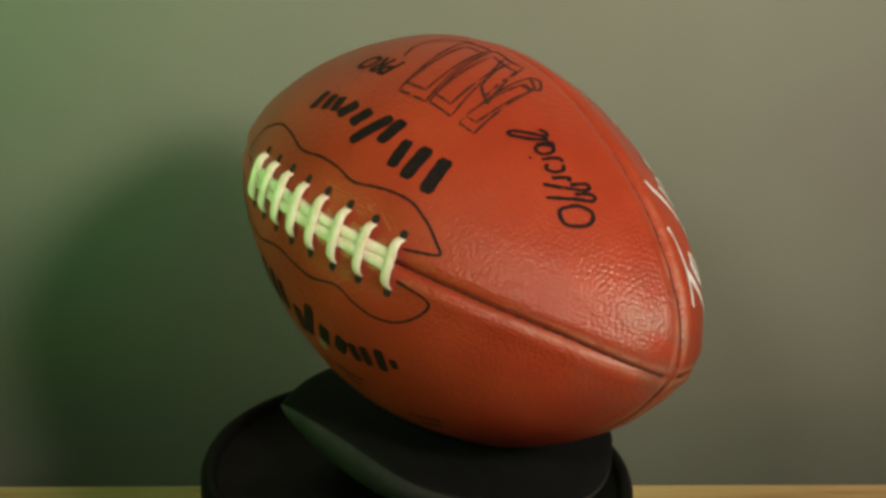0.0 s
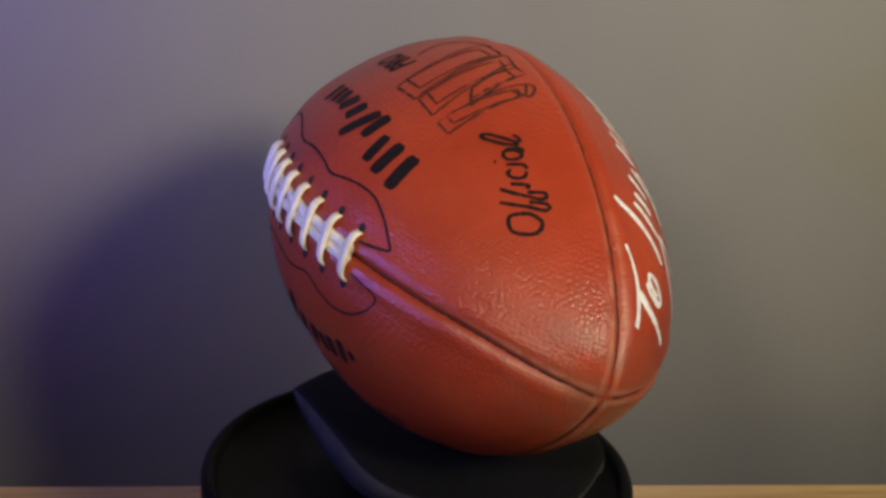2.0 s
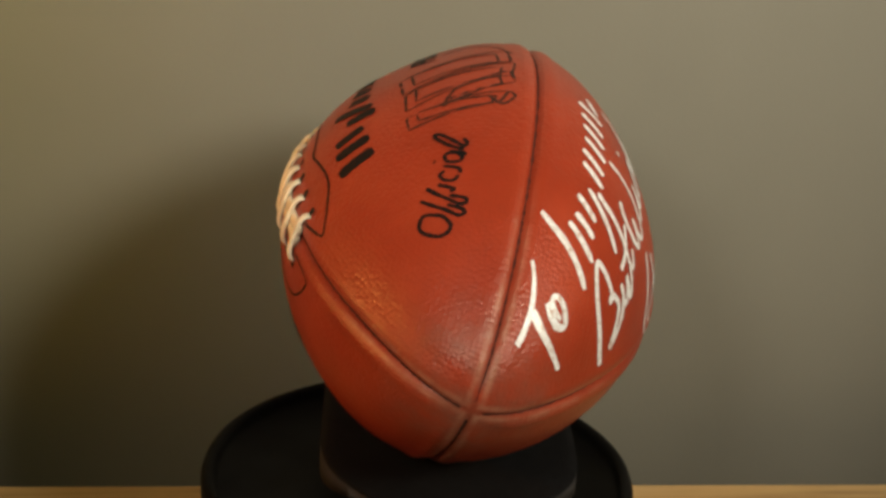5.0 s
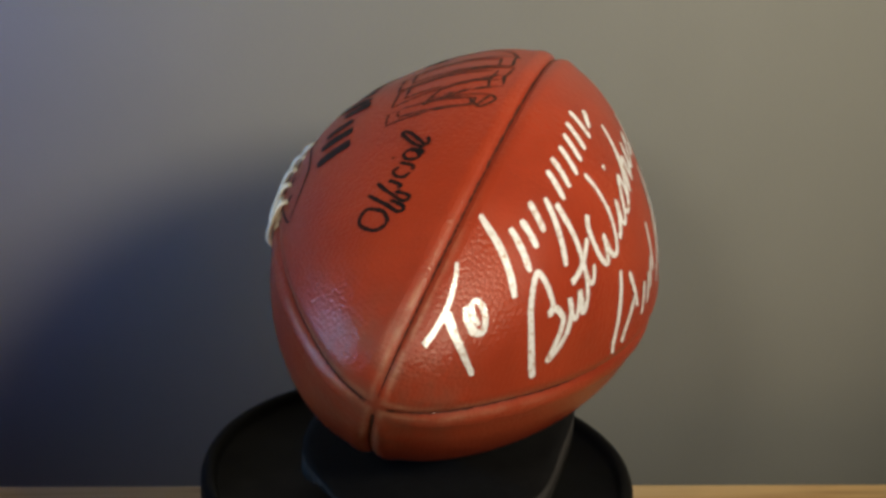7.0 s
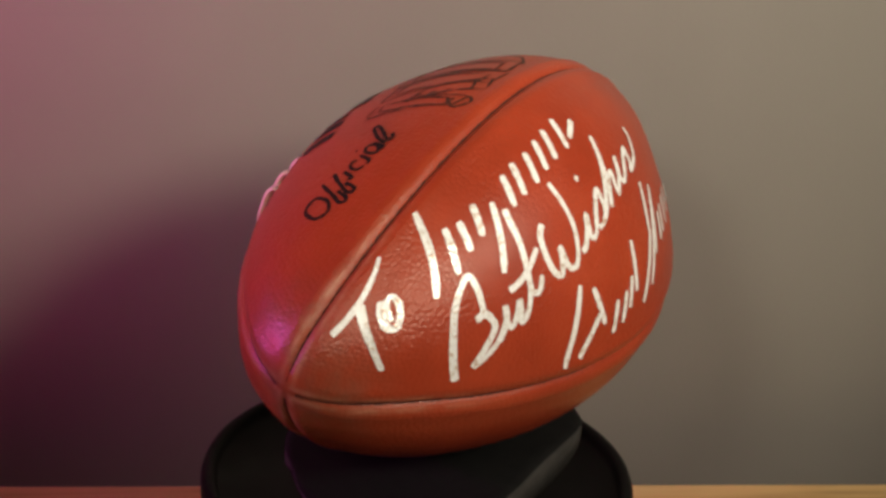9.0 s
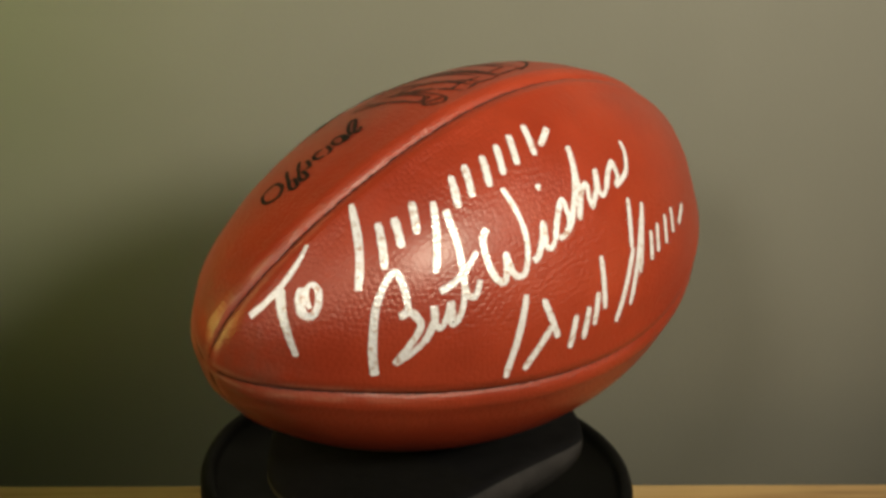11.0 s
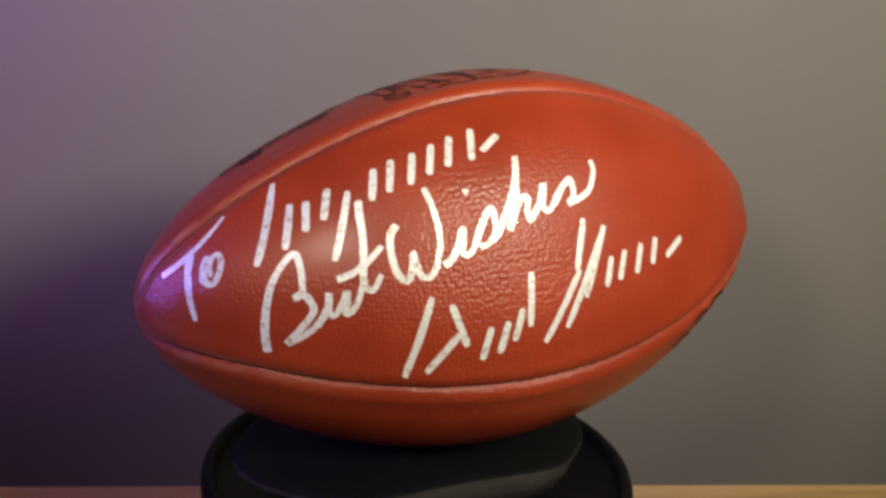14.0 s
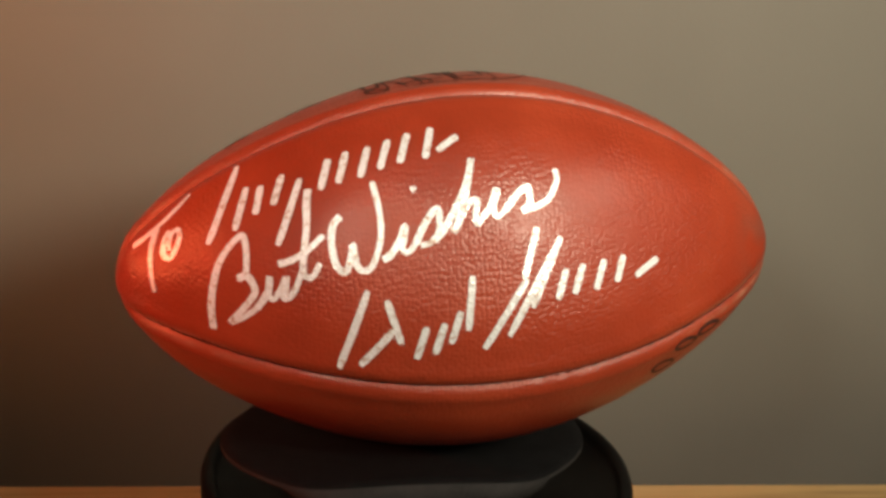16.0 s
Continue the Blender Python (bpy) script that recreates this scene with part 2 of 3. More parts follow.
def build_turntable():
    thing = tagged(new("turntable"), "round black plastic turntable with a raised rim", "turntable")
    thing.matrix_world = pose(-0.0008, 0, TABLE)
    part("base", lathe_bm([(0, 0), (0.088, 0), (0.092, 0.003), (0.093, 0.012), (0.091, 0.06), (0.088, RIM_TOP - 0.028), (0, RIM_TOP - 0.028)]), PLASTIC, thing)
    h = RIM_TOP
    platter = part("platter", lathe_bm([(0, h - 0.026), (0.085, h - 0.026), (0.094, h - 0.023), (RIM - 0.0012, h - 0.016), (RIM, h - 0.010), (RIM, h - 0.004), (RIM - 0.0012, h - 0.001), (RIM - 0.003, h), (RIM - 0.0052, h - 0.0008), (RIM - 0.0065, h - 0.0032), (RIM - 0.008, h - 0.0062), (0.05, h - 0.0065), (0, h - 0.0065)], 128), PLASTIC, thing)
    return platter


platter = build_turntable()


# ---- the ball's surface ----
BALL_START = pose(0.01122, 0.01430, Z0 + 0.00268, -16.00, 3.48, -51.50)
LOBES = (-0.0226, 0.0015, -0.0175, -0.0402, -0.0017, -0.0120, -0.0095, 0.0372, -0.0045, -0.0020, -0.0135, 0.0086, -0.0091, -0.0196)      # how uneven it is round its girth, one, two and three times
ENDS = (-0.0084, -0.2221, 0.0611)      # and from end to end


def radius(u, deg):
    r = HALF * STOUT * max(1 - u * u, 0.0) ** POINT
    r *= 1 + SQUARE * math.cos(4 * radians(deg - 2)) * (1 - u ** 4)
    # the laced seam is drawn in a little
    laced = (deg % 360 - 180) / 22
    r -= 0.0018 * math.exp(-laced * laced - (u / 0.55) ** 4)
    # the printed panel lies a little flatter, and so does the far low one
    flat = min(1.0, r / 0.02) * 0.0019 * math.exp(-(((deg % 360) - 132) / 34) ** 2 - (u / 0.62) ** 6)
    low = min(1.0, r / 0.02) * 0.0020 * math.exp(-(((deg % 360) - 308) / 34) ** 2)
    r -= flat + low
    a, waist = radians(deg), max(1 - u * u, 0.0)
    uneven = ENDS[0] * u * waist ** 0.7 + ENDS[1] * waist * u * u + ENDS[2] * u ** 3 * waist
    for k in range(3):
        for j, wave in enumerate((math.cos((k + 1) * a), math.sin((k + 1) * a))):
            uneven += wave * (LOBES[4 * k + 2 * j] * waist ** 0.5 + LOBES[4 * k + 2 * j + 1] * u * (1 - u ** 4))
    uneven += (LOBES[12] * math.sin(4 * a) + LOBES[13] * math.cos(4 * a) * u) * (1 - u ** 4)
    return r + min(1.0, r / 0.03) * uneven * HALF * 0.5


def seam_depth(u, deg):
    """How far the leather sinks towards the nearest of the four seams."""
    r = radius(u, deg)
    d = abs((deg + 45) % 90 - 45) * math.pi / 180 * r
    reach, deep = 0.0026, 0.0022 * min(1.0, r / 0.012)
    sink = deep * max(0.0, 1 - d / reach) ** 1.6
    swell = 0.0010 * math.exp(-((d - 0.0058) / 0.003) ** 2) * min(1.0, r / 0.02)
    return swell - sink


def on_ball(u, deg, lift=0.0):
    a = radians(deg)
    r = radius(u, deg)
    p = Vector((HALF * u, r * math.cos(a), r * math.sin(a)))
    sag = SAG * max(0.0, (u - 0.70) / 0.30) ** 2
    if sag > 0:
        # slide the chart along the surface, so that the seams cross below the very end
        heart = Vector((HALF * 0.62, 0, 0))
        way = p + Vector((0, sag * TIP.x, sag * TIP.y)) - heart
        lo, hi = 0.5, 1.6
        for _ in range(22):
            mid = (lo + hi) / 2
            q = heart + way * mid
            if q.x < HALF and math.hypot(q.y, q.z) < radius(q.x / HALF, math.degrees(math.atan2(q.z, q.y))):
                lo = mid
            else:
                hi = mid
        p = heart + way * lo
    dip = seam_depth(u, deg)
    p += Vector((0, math.cos(a), math.sin(a))) * dip
    if lift:
        e = 1e-3
        du = Vector((HALF * 2 * e, *((radius(u + e, deg) - radius(u - e, deg)) * Vector((math.cos(a), math.sin(a))))))
        da = Vector((0, -math.sin(a), math.cos(a)))
        n = da.cross(du).normalized()
        if n.dot(Vector((0, math.cos(a), math.sin(a)))) < 0:
            n = -n
        p += n * lift
    return p


def panel_bm(start):
    bm = bmesh.new()
    near = [0, 0.35, 0.7, 1.1, 1.6, 2.2, 2.9, 3.7, 4.7, 6, 8]
    angles = [start + a for a in near] + [start + a for a in np.linspace(10.5, 79.5, 22)] + [start + 90 - a for a in reversed(near)]
    us = [math.sin(x) for x in np.linspace(-math.pi / 2, math.pi / 2, 121)]
    rows = []
    for u in us:
        rows.append([bm.verts.new(on_ball(u, a)) for a in angles])
    for a, b in zip(rows, rows[1:]):
        for k in range(len(angles) - 1):
            bm.faces.new((a[k], a[k + 1], b[k + 1], b[k]))
    bmesh.ops.remove_doubles(bm, verts=bm.verts, dist=1e-6)
    return bm


def smooth_line(points, step=6, closed=False):
    """A curve through a few points of a stroke."""
    pts = [Vector((*p, 0)) for p in points]
    if len(pts) == 2:
        return [pts[0].lerp(pts[1], k / 8).to_2d() for k in range(9)]
    out = []
    n = len(pts)
    for i in range(n if closed else n - 1):
        if closed:
            a, b, c, d = (pts[(i + k) % n] for k in (-1, 0, 1, 2))
        else:
            a, b, c, d = pts[max(i - 1, 0)], pts[i], pts[i + 1], pts[min(i + 2, n - 1)]
        for k in range(step):
            s = k / step
            out.append((0.5 * (2 * b + (c - a) * s + (2 * a - 5 * b + 4 * c - d) * s * s + (3 * b - a - 3 * c + d) * s ** 3)).to_2d())
    out.append((pts[0] if closed else pts[-1]).to_2d())
    return out


def ribbon(bm, line, width, lift, taper=0.0, wobble=0.0):
    """A painted stroke of that width along chart points (u, degrees)."""
    n = len(line)
    places = [on_ball(p.x, p.y, lift) for p in line]
    rows = []
    for k, p in enumerate(line):
        way = (places[min(k + 1, n - 1)] - places[max(k - 1, 0)]).normalized()
        a = radians(p.y)
        out = Vector((0, math.cos(a), math.sin(a)))
        side = way.cross(out).normalized()
        w = width / 2 * (1 - taper * k / max(n - 1, 1)) * (1 + wobble * random.uniform(-1, 1))
        if k in (0, n - 1):
            w *= 0.7
        row = []
        for s in (-1, 0, 1):
            q = places[k] + side * w * s
            # drop the stroke's edge back on to the leather
            uu = max(-0.995, min(0.995, q.x / HALF))
            sag = SAG * max(0.0, (uu - 0.70) / 0.30) ** 2
            row.append(bm.verts.new(on_ball(uu, math.degrees(math.atan2(q.z - sag * TIP.y, q.y - sag * TIP.x)), lift)))
        rows.append(row)
    for a, b in zip(rows, rows[1:]):
        for k in (0, 1):
            bm.faces.new((a[k], a[k + 1], b[k + 1], b[k]))


football = tagged(new("football"), "worn reddish-brown leather football with cream laces, resting on black foam", "football")
football.matrix_world = BALL_START
PANELS = []
for k, note in enumerate(("leather panel with silver handwriting", "leather panel with black print", "leather panel with black print beside the laces", "plain lower leather panel")):
    PANELS.append(part("panel", panel_bm(90 * k), LEATHER, football, note))


def panel_under(line):
    """The leather panel on which a stroke lies."""
    return PANELS[int(sum(p[1] for p in line) / len(line) // 90) % 4]


for k in range(4):
    bm = bmesh.new()
    ribbon(bm, [Vector((math.sin(x), 90.0 * k)) for x in np.linspace(-1.52, 1.52, 300)], 0.0007, 0.0002, 0, 0.5)
    part("seam", bm, SEAM, football, "dark sunken seam")


def build_pad():
    """A bent foam slab under the ball, thin towards its ends, on a short block."""
    pad = tagged(new("foam_pad"), "black foam cradle pad with paler cut edges on a turntable", "foam pad")
    pad.matrix_world = pose(0, 0, Z0)
    along, across = Vector((0.643, -0.766, 0)), Vector((0.766, 0.643, 0))
    s_mid, n_mid, n_half = 0.010, 0.0105, 0.0555
    bm = bmesh.new()
    NS, NN = 40, 30
    top, low = [], []
    for i in range(NS + 1):
        ta, lo = [], []
        for j in range(NN + 1):
            a, b = 2 * i / NS - 1, 2 * j / NN - 1
            n = n_mid + n_half * b * (1 - 0.34 * max(0.0, a) ** 4 if b < 0 else 1 - 0.22 * a ** 6)
            p = along * (s_mid + a * (0.057 + 0.024 * (1 - b * b))) + across * n
            rim = max(0.0, max(abs(a), abs(b)) - 0.93) / 0.07
            z = -0.0805 + 0.9 * (n - 0.006) ** 2 - 0.0030 * a * a - 0.0012 * rim ** 2
            thick = 0.002 + 0.013 * (1 - a * a) ** 0.8
            ta.append(bm.verts.new((p.x, p.y, z)))
            lo.append(bm.verts.new((p.x, p.y, z - thick)))
        top.append(ta)
        low.append(lo)
    for i in range(NS):
        for j in range(NN):
            bm.faces.new((top[i][j], top[i + 1][j], top[i + 1][j + 1], top[i][j + 1]))
            bm.faces.new((low[i][j], low[i][j + 1], low[i + 1][j + 1], low[i + 1][j]))
        for j in (0, NN):
            f = bm.faces.new((top[i][j], top[i + 1][j], low[i + 1][j], low[i][j]))
            f.material_index = 1
    for i in (0, NS):
        for j in range(NN):
            f = bm.faces.new((top[i][j], top[i][j + 1], low[i][j + 1], low[i][j]))
            f.material_index = 1
    part("slab", bm, FOAM, pad, mats=(CUT,))
    block = box_bm(-0.040, -0.030, -0.1145, 0.040, 0.030, -0.088, 0.003)
    bmesh.ops.transform(block, matrix=pose(0.01, 0, 0, 0, 0, -50), verts=block.verts)
    part("block", block, FOAM, pad)
    return pad


pad = build_pad()


# ---- laces ----
def build_laces():
    seam = 180.0
    for k in range(8):
        u = 0.349 - 0.1035 * k + 0.0003 * k * k
        lean = 0.006
        bm = bmesh.new()
        wide, thick = 0.0056, 0.0024
        rows = []
        for i in range(17):
            f = i / 16
            deg = 172.2 + 15.8 * f
            arch = 0.0026 * (1 - abs(2 * f - 1) ** 6) + 0.0002
            uu = u + lean * (2 * f - 1)
            a = radians(deg)
            c = Vector((HALF * uu, *(radius(uu, deg) * Vector((math.cos(a), math.sin(a))))))
            out = Vector((0, math.cos(a), math.sin(a)))
            axis = Vector((1, 0, 0))
            c = c + out * arch
            w = wide / 2 * (0.84 + 0.16 * min(1, 4 * f, 4 * (1 - f)))
            ring = []
            for q in range(8):
                b = 2 * math.pi * q / 8
                ring.append(bm.verts.new(c + axis * w * math.cos(b) + out * thick / 2 * math.sin(b)))
            rows.append(ring)
        for a, b in zip(rows, rows[1:]):
            for q in range(8):
                bm.faces.new((a[q], a[(q + 1) % 8], b[(q + 1) % 8], b[q]))
        bm.faces.new(rows[0])
        bm.faces.new(rows[-1])
        part("lace_strap", bm, CORD, football, "cream lace strap")
        for deg in (170.9, 189.2):
            # the hole is a flat disc, its inner shade painted near black
            hole = bmesh.new()
            line = [Vector((u + lean * (1 if deg > 180 else -1) + 0.010 * math.cos(x) * 1.3, deg + 1.5 * math.sin(x))) for x in np.linspace(0, 2 * math.pi, 13)[:-1]]
            hole.faces.new([hole.verts.new(on_ball(p.x, p.y, 0.0004)) for p in line])
            part("lace_hole", hole, HOLE_SHADE, football, "flat dark disc painted as the shade in a punched hole")
    for side in (-1, 1):
        bm = bmesh.new()
        rows = []
        for i in range(61):
            u = -0.385 + 0.737 * i / 60
            deg = seam + side * 1.6
            a = radians(deg)
            out, axis = Vector((0, math.cos(a), math.sin(a))), Vector((0, -math.sin(a), math.cos(a)))
            base = Vector((HALF * u, *(radius(u, deg) * Vector((math.cos(a), math.sin(a))))))
            c = base + out * (0.0011 + 0.0003 * math.sin(i * 0.9 + side))
            ring = []
            for q in range(8):
                b = 2 * math.pi * q / 8
                ring.append(bm.verts.new(c + axis * 0.0025 * math.cos(b) + out * 0.0012 * math.sin(b)))
            rows.append(ring)
        for a, b in zip(rows, rows[1:]):
            for q in range(8):
                bm.faces.new((a[q], a[(q + 1) % 8], b[(q + 1) % 8], b[q]))
        bm.faces.new(rows[0])
        bm.faces.new(rows[-1])
        part("lace_band", bm, CORD, football, "cream lace running along the seam")


build_laces()


# ---- what is stitched, printed and written on the leather ----
# strokes of each written letter along the ball (u) and round it (degrees)
TO = (
    ([(0.912, 72.1), (0.888, 71.9), (0.850, 73.7), (0.812, 76.9), (0.787, 79.3), (0.758, 82.6)], [(0.850, 72.5), (0.863, 63.8), (0.870, 55.1), (0.873, 41.7), (0.869, 28.5)]),
    ([(0.816, 66.1), (0.830, 61.3), (0.837, 53.5), (0.824, 49.4), (0.806, 52.8), (0.793, 59.2), (0.794, 64.0), (0.806, 64.5), (0.819, 59.6), (0.821, 53.7)],),
)
BEST = (
    ([(0.714, 11.0), (0.717, 21.4), (0.708, 32.4), (0.691, 41.4), (0.665, 47.6), (0.635, 51.8), (0.618, 52.2), (0.612, 47.1), (0.613, 41.5), (0.619, 36.3), (0.642, 35.1)], [(0.639, 35.0), (0.616, 36.3), (0.599, 33.1), (0.595, 29.1), (0.631, 22.3), (0.664, 16.3), (0.632, 18.8), (0.591, 23.2)]),
    ([(0.591, 23.2), (0.571, 27.0), (0.555, 31.3), (0.552, 35.5), (0.557, 30.2), (0.549, 27.1), (0.533, 28.2)],),
    ([(0.533, 28.2), (0.515, 32.3), (0.506, 34.9), (0.509, 31.3), (0.515, 27.6), (0.498, 28.3), (0.478, 32.2), (0.462, 37.5)],),
    ([(0.434, 64.3), (0.440, 59.6), (0.444, 52.0), (0.453, 44.6), (0.460, 38.9), (0.457, 35.6), (0.439, 34.6), (0.423, 37.1), (0.414, 39.3)], [(0.527, 39.9), (0.493, 40.8), (0.453, 43.2), (0.421, 46.1), (0.400, 48.2)]),
)
WISHES = (
    ([(0.351, 53.6), (0.373, 50.9), (0.380, 45.5), (0.373, 39.2), (0.357, 36.4), (0.342, 36.6), (0.329, 40.6), (0.323, 44.0), (0.319, 40.5), (0.312, 37.0), (0.292, 36.0), (0.273, 37.6), (0.254, 42.6), (0.245, 47.5), (0.246, 53.4), (0.253, 58.6), (0.260, 62.7)],),
    ([(0.245, 39.1), (0.223, 40.3), (0.196, 44.6), (0.180, 48.6), (0.185, 44.5), (0.191, 42.1), (0.177, 40.8), (0.156, 42.6)], [(0.156, 58.5), (0.150, 58.8), (0.145, 58.4)]),
    ([(0.156, 42.6), (0.129, 48.1), (0.104, 51.7), (0.089, 52.7), (0.085, 50.2), (0.089, 46.2), (0.109, 43.4), (0.141, 42.5)],),
    ([(0.109, 43.4), (0.080, 46.0), (0.045, 51.5), (0.012, 57.5), (-0.006, 62.5), (-0.016, 66.6), (-0.006, 61.8), (0.007, 56.2), (0.026, 51.4), (0.049, 45.6)], [(0.049, 45.6), (0.027, 49.8), (0.001, 53.7), (-0.022, 54.4), (-0.015, 50.4), (-0.018, 47.6), (-0.035, 49.5)]),
    ([(-0.035, 49.5), (-0.058, 52.6), (-0.078, 57.4), (-0.074, 55.0), (-0.065, 51.8), (-0.075, 49.6), (-0.097, 50.9)],),
    ([(-0.097, 50.9), (-0.127, 54.9), (-0.153, 57.3), (-0.168, 57.8), (-0.171, 54.8), (-0.165, 52.4), (-0.148, 51.1), (-0.190, 52.3), (-0.225, 54.5), (-0.246, 58.3), (-0.254, 60.9), (-0.250, 63.5)],),
)
OFFICIAL = (
    [(0.627, 126.9), (0.621, 130.3), (0.633, 132.6), (0.657, 133.7), (0.676, 131.8), (0.694, 126.5), (0.689, 122.1), (0.672, 120.2), (0.652, 121.5), (0.636, 123.7), (0.627, 126.9)],
    [(0.571, 131.0), (0.598, 126.3), (0.621, 121.6), (0.645, 116.8), (0.641, 114.0), (0.627, 115.1), (0.606, 120.8)],
    [(0.534, 127.8), (0.563, 124.2), (0.590, 119.9), (0.611, 115.8), (0.609, 113.1), (0.595, 113.6), (0.578, 119.4)],
    [(0.534, 123.3), (0.547, 119.9), (0.560, 117.4), (0.566, 119.0)],
    [(0.490, 120.2), (0.503, 122.1), (0.523, 120.5), (0.530, 117.3), (0.516, 115.4)],
    [(0.471, 120.6), (0.482, 117.3), (0.495, 114.7), (0.508, 115.0)], [(0.446, 123.9), (0.449, 123.2)],
    [(0.426, 118.2), (0.438, 119.8), (0.459, 118.8), (0.467, 115.2), (0.454, 113.7), (0.436, 115.4), (0.426, 118.2)], [(0.422, 118.1), (0.439, 113.1), (0.452, 113.4)],
    [(0.426, 113.0), (0.401, 117.6), (0.359, 121.9), (0.343, 122.2), (0.347, 120.4), (0.379, 116.8), (0.412, 113.1), (0.403, 111.8), (0.383, 113.0)],
)
PEN = 0.0028


def written(name, lines, width, mat, label, taper=0.0, wobble=0.08, lift=0.00022):
    bm = bmesh.new()
    for k, line in enumerate(lines):
        ribbon(bm, line, width, lift + 0.00005 * (k % 5), taper, wobble)
    return part(name, bm, mat, panel_under(lines[0]), label)


def letters(note, word, width=PEN * 1.03, taper=0.25):
    for k, strokes in enumerate(word):
        written("letter", [smooth_line(s) for s in strokes], width, SILVER, "silver handwritten letter of the word " + note, taper=taper, lift=0.00022 + 0.00006 * (k % 3))


def bar(name, line, width, mat, label="", lift=0.00022):
    bm = bmesh.new()
    ribbon(bm, smooth_line(line), width, lift, 0, 0.06)
    return part(name, bm, mat, panel_under(line), label)


def handwriting():
    letters("To", TO, PEN, 0.5)
    letters("Best", BEST)
    letters("Wishes", WISHES)
    # two names, shown as plain slanted bars
    for bars, note in (
        ([(0.716, 51.5, 0.622, 84.0), (0.640, 55.0, 0.600, 72.0), (0.580, 59.5, 0.560, 70.5), (0.530, 61.5, 0.500, 72.0), (0.524, 46.5, 0.452, 68.5), (0.400, 63.0, 0.372, 73.0), (0.350, 64.0, 0.322, 74.0), (0.290, 64.5, 0.262, 74.0), (0.235, 66.0, 0.205, 75.0), (0.180, 67.0, 0.150, 76.0), (0.110, 67.5, 0.085, 77.0), (0.075, 69.5, 0.015, 73.5)], "silver bars in place of a handwritten name"),
        ([(0.376, 5.0, 0.290, 30.0), (0.318, 6.5, 0.225, 18.0), (0.240, 27.0, 0.205, 14.0), (0.165, 9.5, 0.135, 19.0), (0.115, 11.0, 0.085, 20.0), (0.070, 14.0, 0.040, 23.0), (0.022, 17.5, 0.004, 33.0)], "silver bars in place of a handwritten name"),
        ([(-0.022, 12.0, -0.150, 31.0), (-0.092, 15.0, -0.240, 40.5), (-0.140, 31.0, -0.185, 46.0), (-0.160, 22.5, -0.252, 43.0), (-0.235, 24.0, -0.262, 33.0), (-0.285, 25.0, -0.315, 34.0), (-0.350, 25.5, -0.380, 35.0), (-0.415, 27.0, -0.440, 36.0), (-0.475, 28.0, -0.550, 33.5)], "silver bars in place of a handwritten name"),
    ):
        for k, (a, b, c, d) in enumerate(bars):
            bar("bar", [(a, b), (c, d)], PEN, SILVER, note, 0.00022 + 0.00005 * (k % 5))


handwriting()


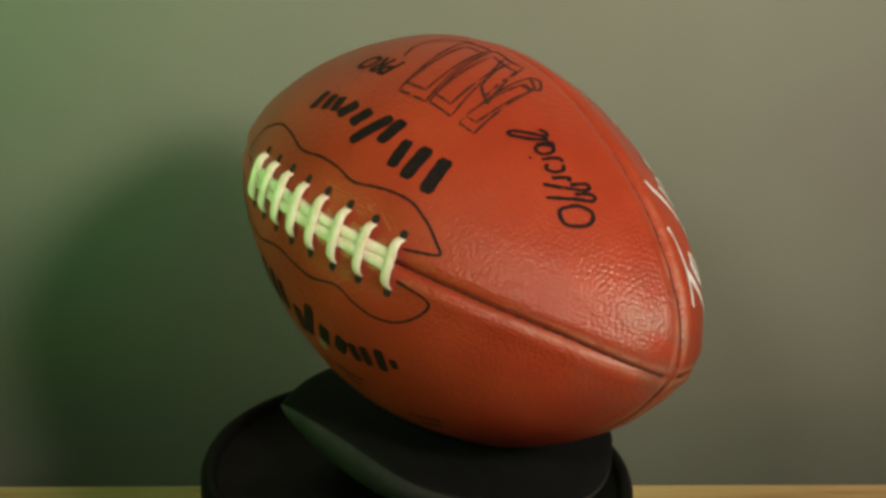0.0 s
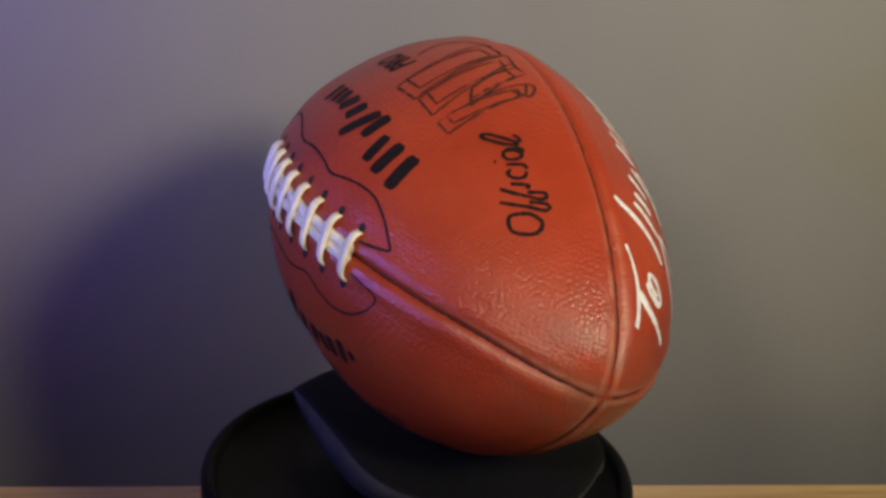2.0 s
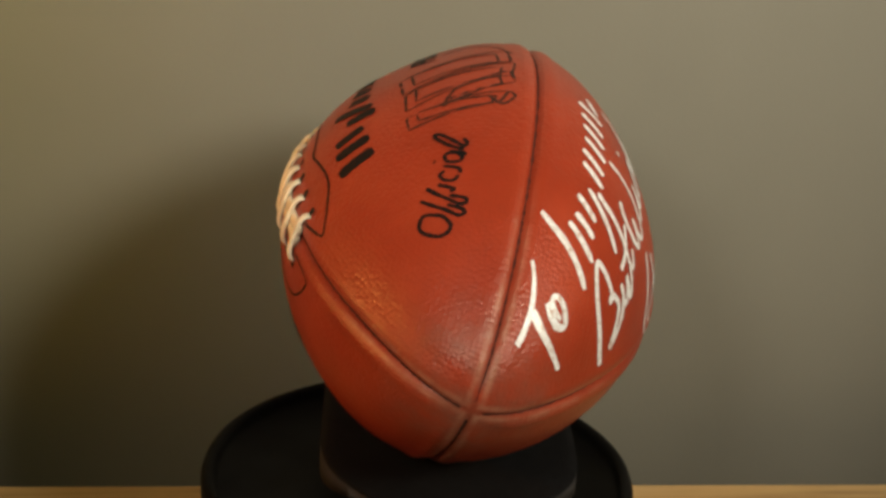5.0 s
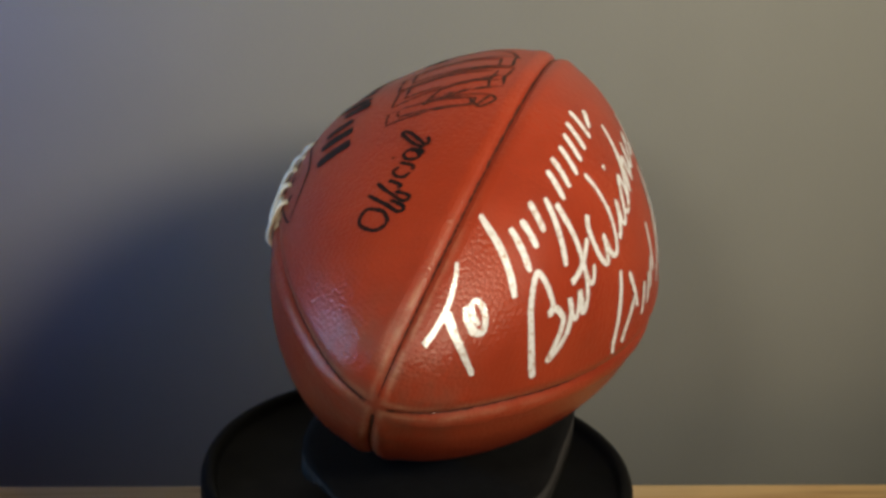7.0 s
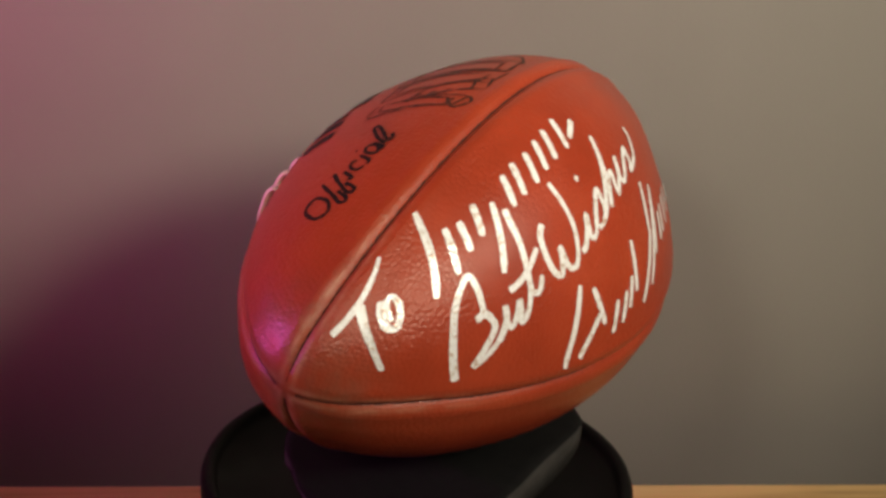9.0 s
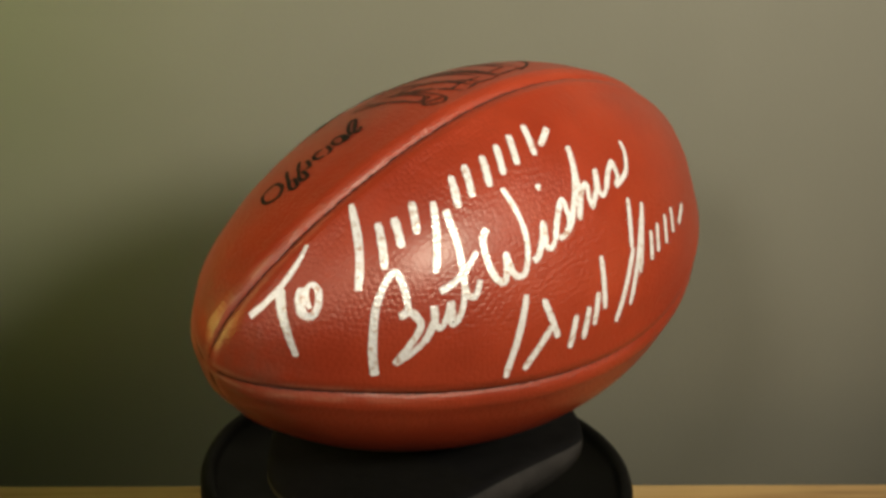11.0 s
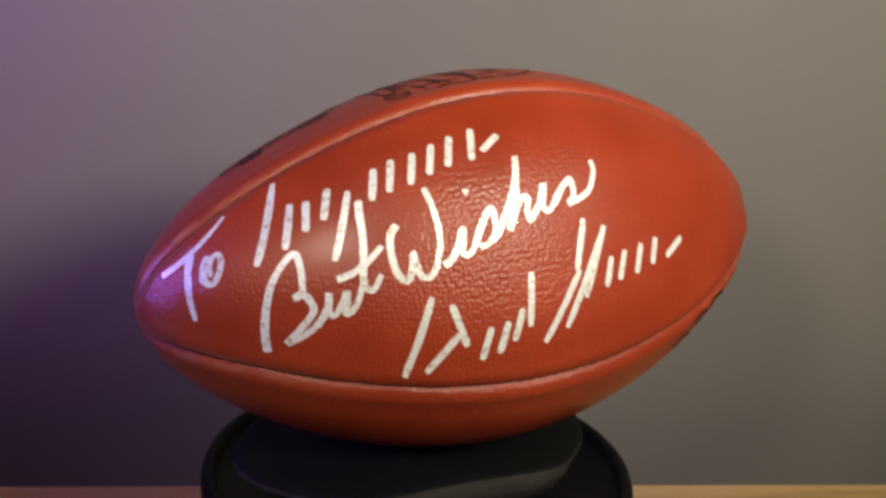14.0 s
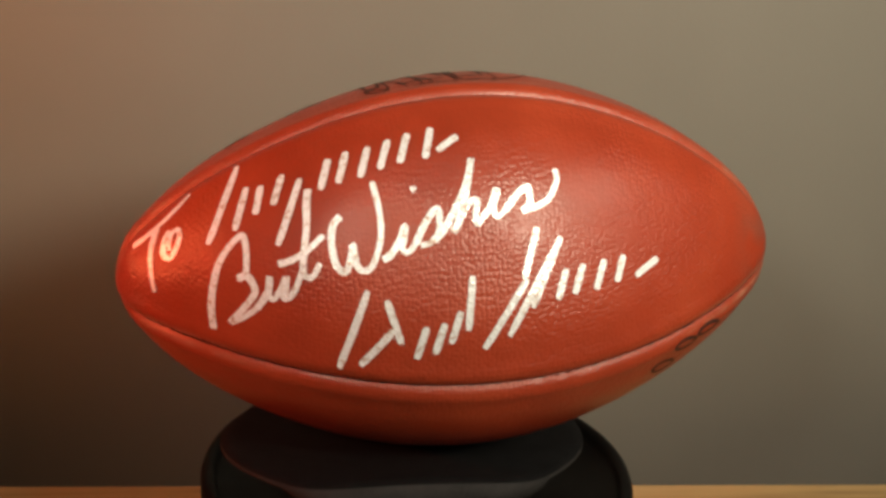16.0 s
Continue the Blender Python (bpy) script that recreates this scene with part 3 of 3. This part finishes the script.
def printing():
    word = [smooth_line(s) for s in OFFICIAL]
    written("printed_word", word, 0.0016, INK, "black printed word Official", wobble=0.2)
    # maker's word marks as plain slanted bars
    first = [(0.320, 156.8, 0.297, 143.5, 1.05), (0.238, 156.4, 0.226, 144.0, 1.0), (0.178, 155.6, 0.158, 145.5, 0.9), (0.082, 151.0, 0.086, 141.0, 1.0), (-0.009, 155.4, 0.045, 142.2, 1.0), (-0.069, 150.6, -0.045, 143.4, 1.1), (-0.150, 150.0, -0.118, 143.5, 1.1), (-0.185, 149.6, -0.205, 143.4, 0.8), (-0.235, 150.5, -0.250, 143.6, 0.8), (-0.296, 151.9, -0.303, 143.6, 0.8)]
    second = [(0.03 - a, 362.0 - b, 0.03 - c, 362.0 - d, w) for a, b, c, d, w in first]
    for bars, note in ((first, "black print, shown as plain bars"), (second, "black print, shown as plain bars")):
        for k, (a, b, c, d, w) in enumerate(bars):
            bar("bar", [(a, b), (c, d)], 0.0060 * w, INK, note, 0.00022 + 0.00005 * (k % 5))
    bm = bmesh.new()
    ribbon(bm, smooth_line([(0.364, 214.4), (0.391, 213.8)]), 0.0046, 0.0002)
    part("dot", bm, INK, PANELS[2])
    # outlined emblem
    for ring in (
        [(0.219, 131.0), (0.281, 130.6), (0.235, 101.5), (0.175, 99.0)],
        [(0.081, 130.6), (0.183, 130.8), (0.075, 98.0), (-0.024, 97.0)],
        [(-0.047, 132.6), (0.072, 131.4), (-0.035, 98.0), (-0.140, 99.0)],
        [(0.145, 115.3), (0.217, 119.1), (0.120, 97.0), (0.045, 98.5)],
    ):
        m = sum(u for u, d in ring) / 4
        for inset in (0.0, 1.0):
            pts = [(m + (u - m) * (1 - 0.28 * inset) - 0.0012 * inset * (d - 114.7) * 0.6, 114.7 + (d - 114.7) * (1 - 0.22 * inset)) for u, d in ring]
            bm = bmesh.new()
            for p, q in zip(pts, pts[1:] + pts[:1]):
                ribbon(bm, smooth_line([p, q]), 0.0011, 0.00022, 0, 0.35)
            bmesh.ops.remove_doubles(bm, verts=bm.verts, dist=0.0006)
            part("emblem_outline", bm, THIN_INK, PANELS[1], "black outlined emblem shape")
    bar("emblem_outline", [(0.175, 99.0), (0.202, 97.2), (0.242, 100.3), (0.229, 102.7), (0.200, 105.0)], 0.0014, THIN_INK, "black outlined emblem shape")
    bar("emblem_outline", [(-0.205, 118.4), (-0.240, 110.2), (-0.201, 102.0), (-0.120, 97.5)], 0.0012, THIN_INK, "black outlined emblem shape")
    # small print below
    for bars in ([(0.08, 228.0, 0.20, 229.0), (0.10, 232.0, 0.18, 232.6)], [(0.33, 240.0, 0.46, 239.4), (0.35, 244.0, 0.44, 243.6)]):
        for a, b, c, d in bars:
            bar("bar", [(a, b), (c, d)], 0.0018, THIN_INK, "faded small print, shown as a plain bar")
    # a worn emblem of three loops on the low panel
    for u, deg in ((-0.585, 344.5), (-0.655, 352.0), (-0.735, 352.5)):
        ring = [(u + 0.034 * math.cos(x) + 0.012 * math.sin(x), deg + 3.2 * math.sin(x)) for x in np.linspace(0, 2 * math.pi, 13)]
        bar("emblem_outline", ring, 0.0016, THIN_INK, "faded emblem loop")
    bar("scuff", [(0.045, 219.0), (0.065, 222.0)], 0.0034, PALE, "small pale scuff")
    # stitched outline about the laces
    above = [(0.360, 174.8), (0.406, 173.6), (0.462, 171.3), (0.436, 168.3), (0.400, 165.3), (0.365, 163.4), (0.311, 161.4), (0.247, 161.5), (0.171, 163.2), (0.100, 165.0), (0.022, 163.8), (-0.070, 163.6), (-0.178, 164.8), (-0.298, 162.2), (-0.399, 161.5), (-0.486, 164.8), (-0.531, 170.9), (-0.520, 176.0)]
    below = [(0.380, 184.6), (0.433, 185.4), (0.473, 186.4), (0.486, 188.8), (0.454, 193.8), (0.395, 197.8), (0.318, 198.8), (0.243, 197.0), (0.171, 194.4), (0.058, 196.3), (-0.034, 195.5), (-0.144, 194.7), (-0.280, 198.0), (-0.399, 198.5), (-0.486, 195.2), (-0.520, 185.0)]
    for line, panel in ((above, PANELS[1]), (below, PANELS[2])):
        bm = bmesh.new()
        ribbon(bm, smooth_line(line, 12), 0.0011, 0.0002, 0, 0.25)
        part("stitching", bm, INK, panel, "dark stitched line")


printing()


def letters_pro():
    data = bpy.data.curves.new("printed_word", "FONT")
    data.body, data.size, data.shear, data.resolution_u = "PRO", 1.0, 0.2, 3
    data.offset = 0.035
    ob = bpy.data.objects.new("printed_word", data)
    scene.collection.objects.link(ob)
    me = bpy.data.meshes.new_from_object(ob.evaluated_get(bpy.context.evaluated_depsgraph_get()))
    bpy.data.objects.remove(ob)
    bm = bmesh.new()
    bm.from_mesh(me)
    span = max(v.co.x for v in bm.verts)
    for v in bm.verts:
        f = v.co.x / span
        v.co = on_ball(-0.155 - 0.185 * f, 121.5 + 8.5 * v.co.y / 0.72, 0.00025)
    part("printed_word", bm, INK, PANELS[1], "black printed word PRO", smooth=False)


letters_pro()


# ---- stand-in for an unseen colour-changing LED lamp: an added turning filter wheel ----
def build_wheel_lamp():
    lamp = tagged(new("added_wheel_lamp"), "unseen stand-in for a colour-changing LED lamp, with an added turning filter wheel", "lamp")
    lamp.matrix_world = wheel_pose
    x, y, z = GLOW
    tube = bmesh.new()
    rings = []
    for r, d in ((0.030, z - 0.026), (0.030, z + 0.05), (0.026, z + 0.05), (0.026, z - 0.026)):
        rings.append([tube.verts.new((x + r * math.cos(2 * math.pi * k / 32), y + r * math.sin(2 * math.pi * k / 32), d)) for k in range(32)])
    for a, b in zip(rings, rings[1:] + rings[:1]):
        for k in range(32):
            tube.faces.new((a[k], a[(k + 1) % 32], b[(k + 1) % 32], b[k]))
    part("barrel", tube, PLASTIC, lamp)
    back = bmesh.new()
    bmesh.ops.create_circle(back, cap_ends=True, radius=0.0258, segments=32, matrix=Matrix.Translation((x, y, z + 0.04)))
    part("back_plate", back, PLASTIC, lamp)
    part("axle", box_bm(-0.004, -0.004, -0.006, 0.004, 0.004, z + 0.05, 0.001), PLASTIC, lamp)
    part("bracket", box_bm(-0.006, -0.01, z + 0.03, 0.006, 0.046, z + 0.042, 0.001), PLASTIC, lamp)
    film = bmesh.new()
    bmesh.ops.create_circle(film, cap_ends=True, radius=0.115, segments=96)
    wheel = part("filter_wheel", film, FILM, lamp, "added clear film wheel in all hues that tints the lamp's light", smooth=False)
    stand = tagged(new("added_stand"), "added unseen slim black stand on the oak table", "lamp stand")
    foot = wheel_pose @ Vector((0, 0, 0.066))
    stand.matrix_world = pose(foot.x, foot.y, TABLE)
    tall = foot.z - TABLE
    part("pole", lathe_bm([(0, 0.01), (0.007, 0.01), (0.007, tall - 0.01), (0, tall - 0.01)], 16), PLASTIC, stand)
    part("foot", lathe_bm([(0, 0), (0.055, 0), (0.055, 0.008), (0.012, 0.016), (0, 0.016)], 48), PLASTIC, stand)
    return wheel


wheel = build_wheel_lamp()


def hue_at(t):
    """The lamp's hue, in degrees, counted on from turn to turn."""
    rounds, rest = divmod(t, HUE_PERIOD)
    for (a, x), (b, y) in zip(HUES, HUES[1:]):
        if rest <= b:
            return 360.0 * rounds + x + (y - x) * (rest - a) / (b - a)
    return 360.0 * rounds + HUES[-1][1]


def motions():
    times = [0.5 * k for k in range(33)]
    turn = [(t, pose(0, 0, 0, 0, 0, SPIN * t)) for t in times]
    walk(football, [(t, m @ BALL_START) for t, m in turn])
    walk(pad, [(t, pose(0, 0, Z0) @ m) for t, m in turn])
    walk(platter, turn)
    walk(wheel, [(t, pose(0, 0, 0, 0, 0, 90.0 - hue_at(t))) for t in times])


motions()
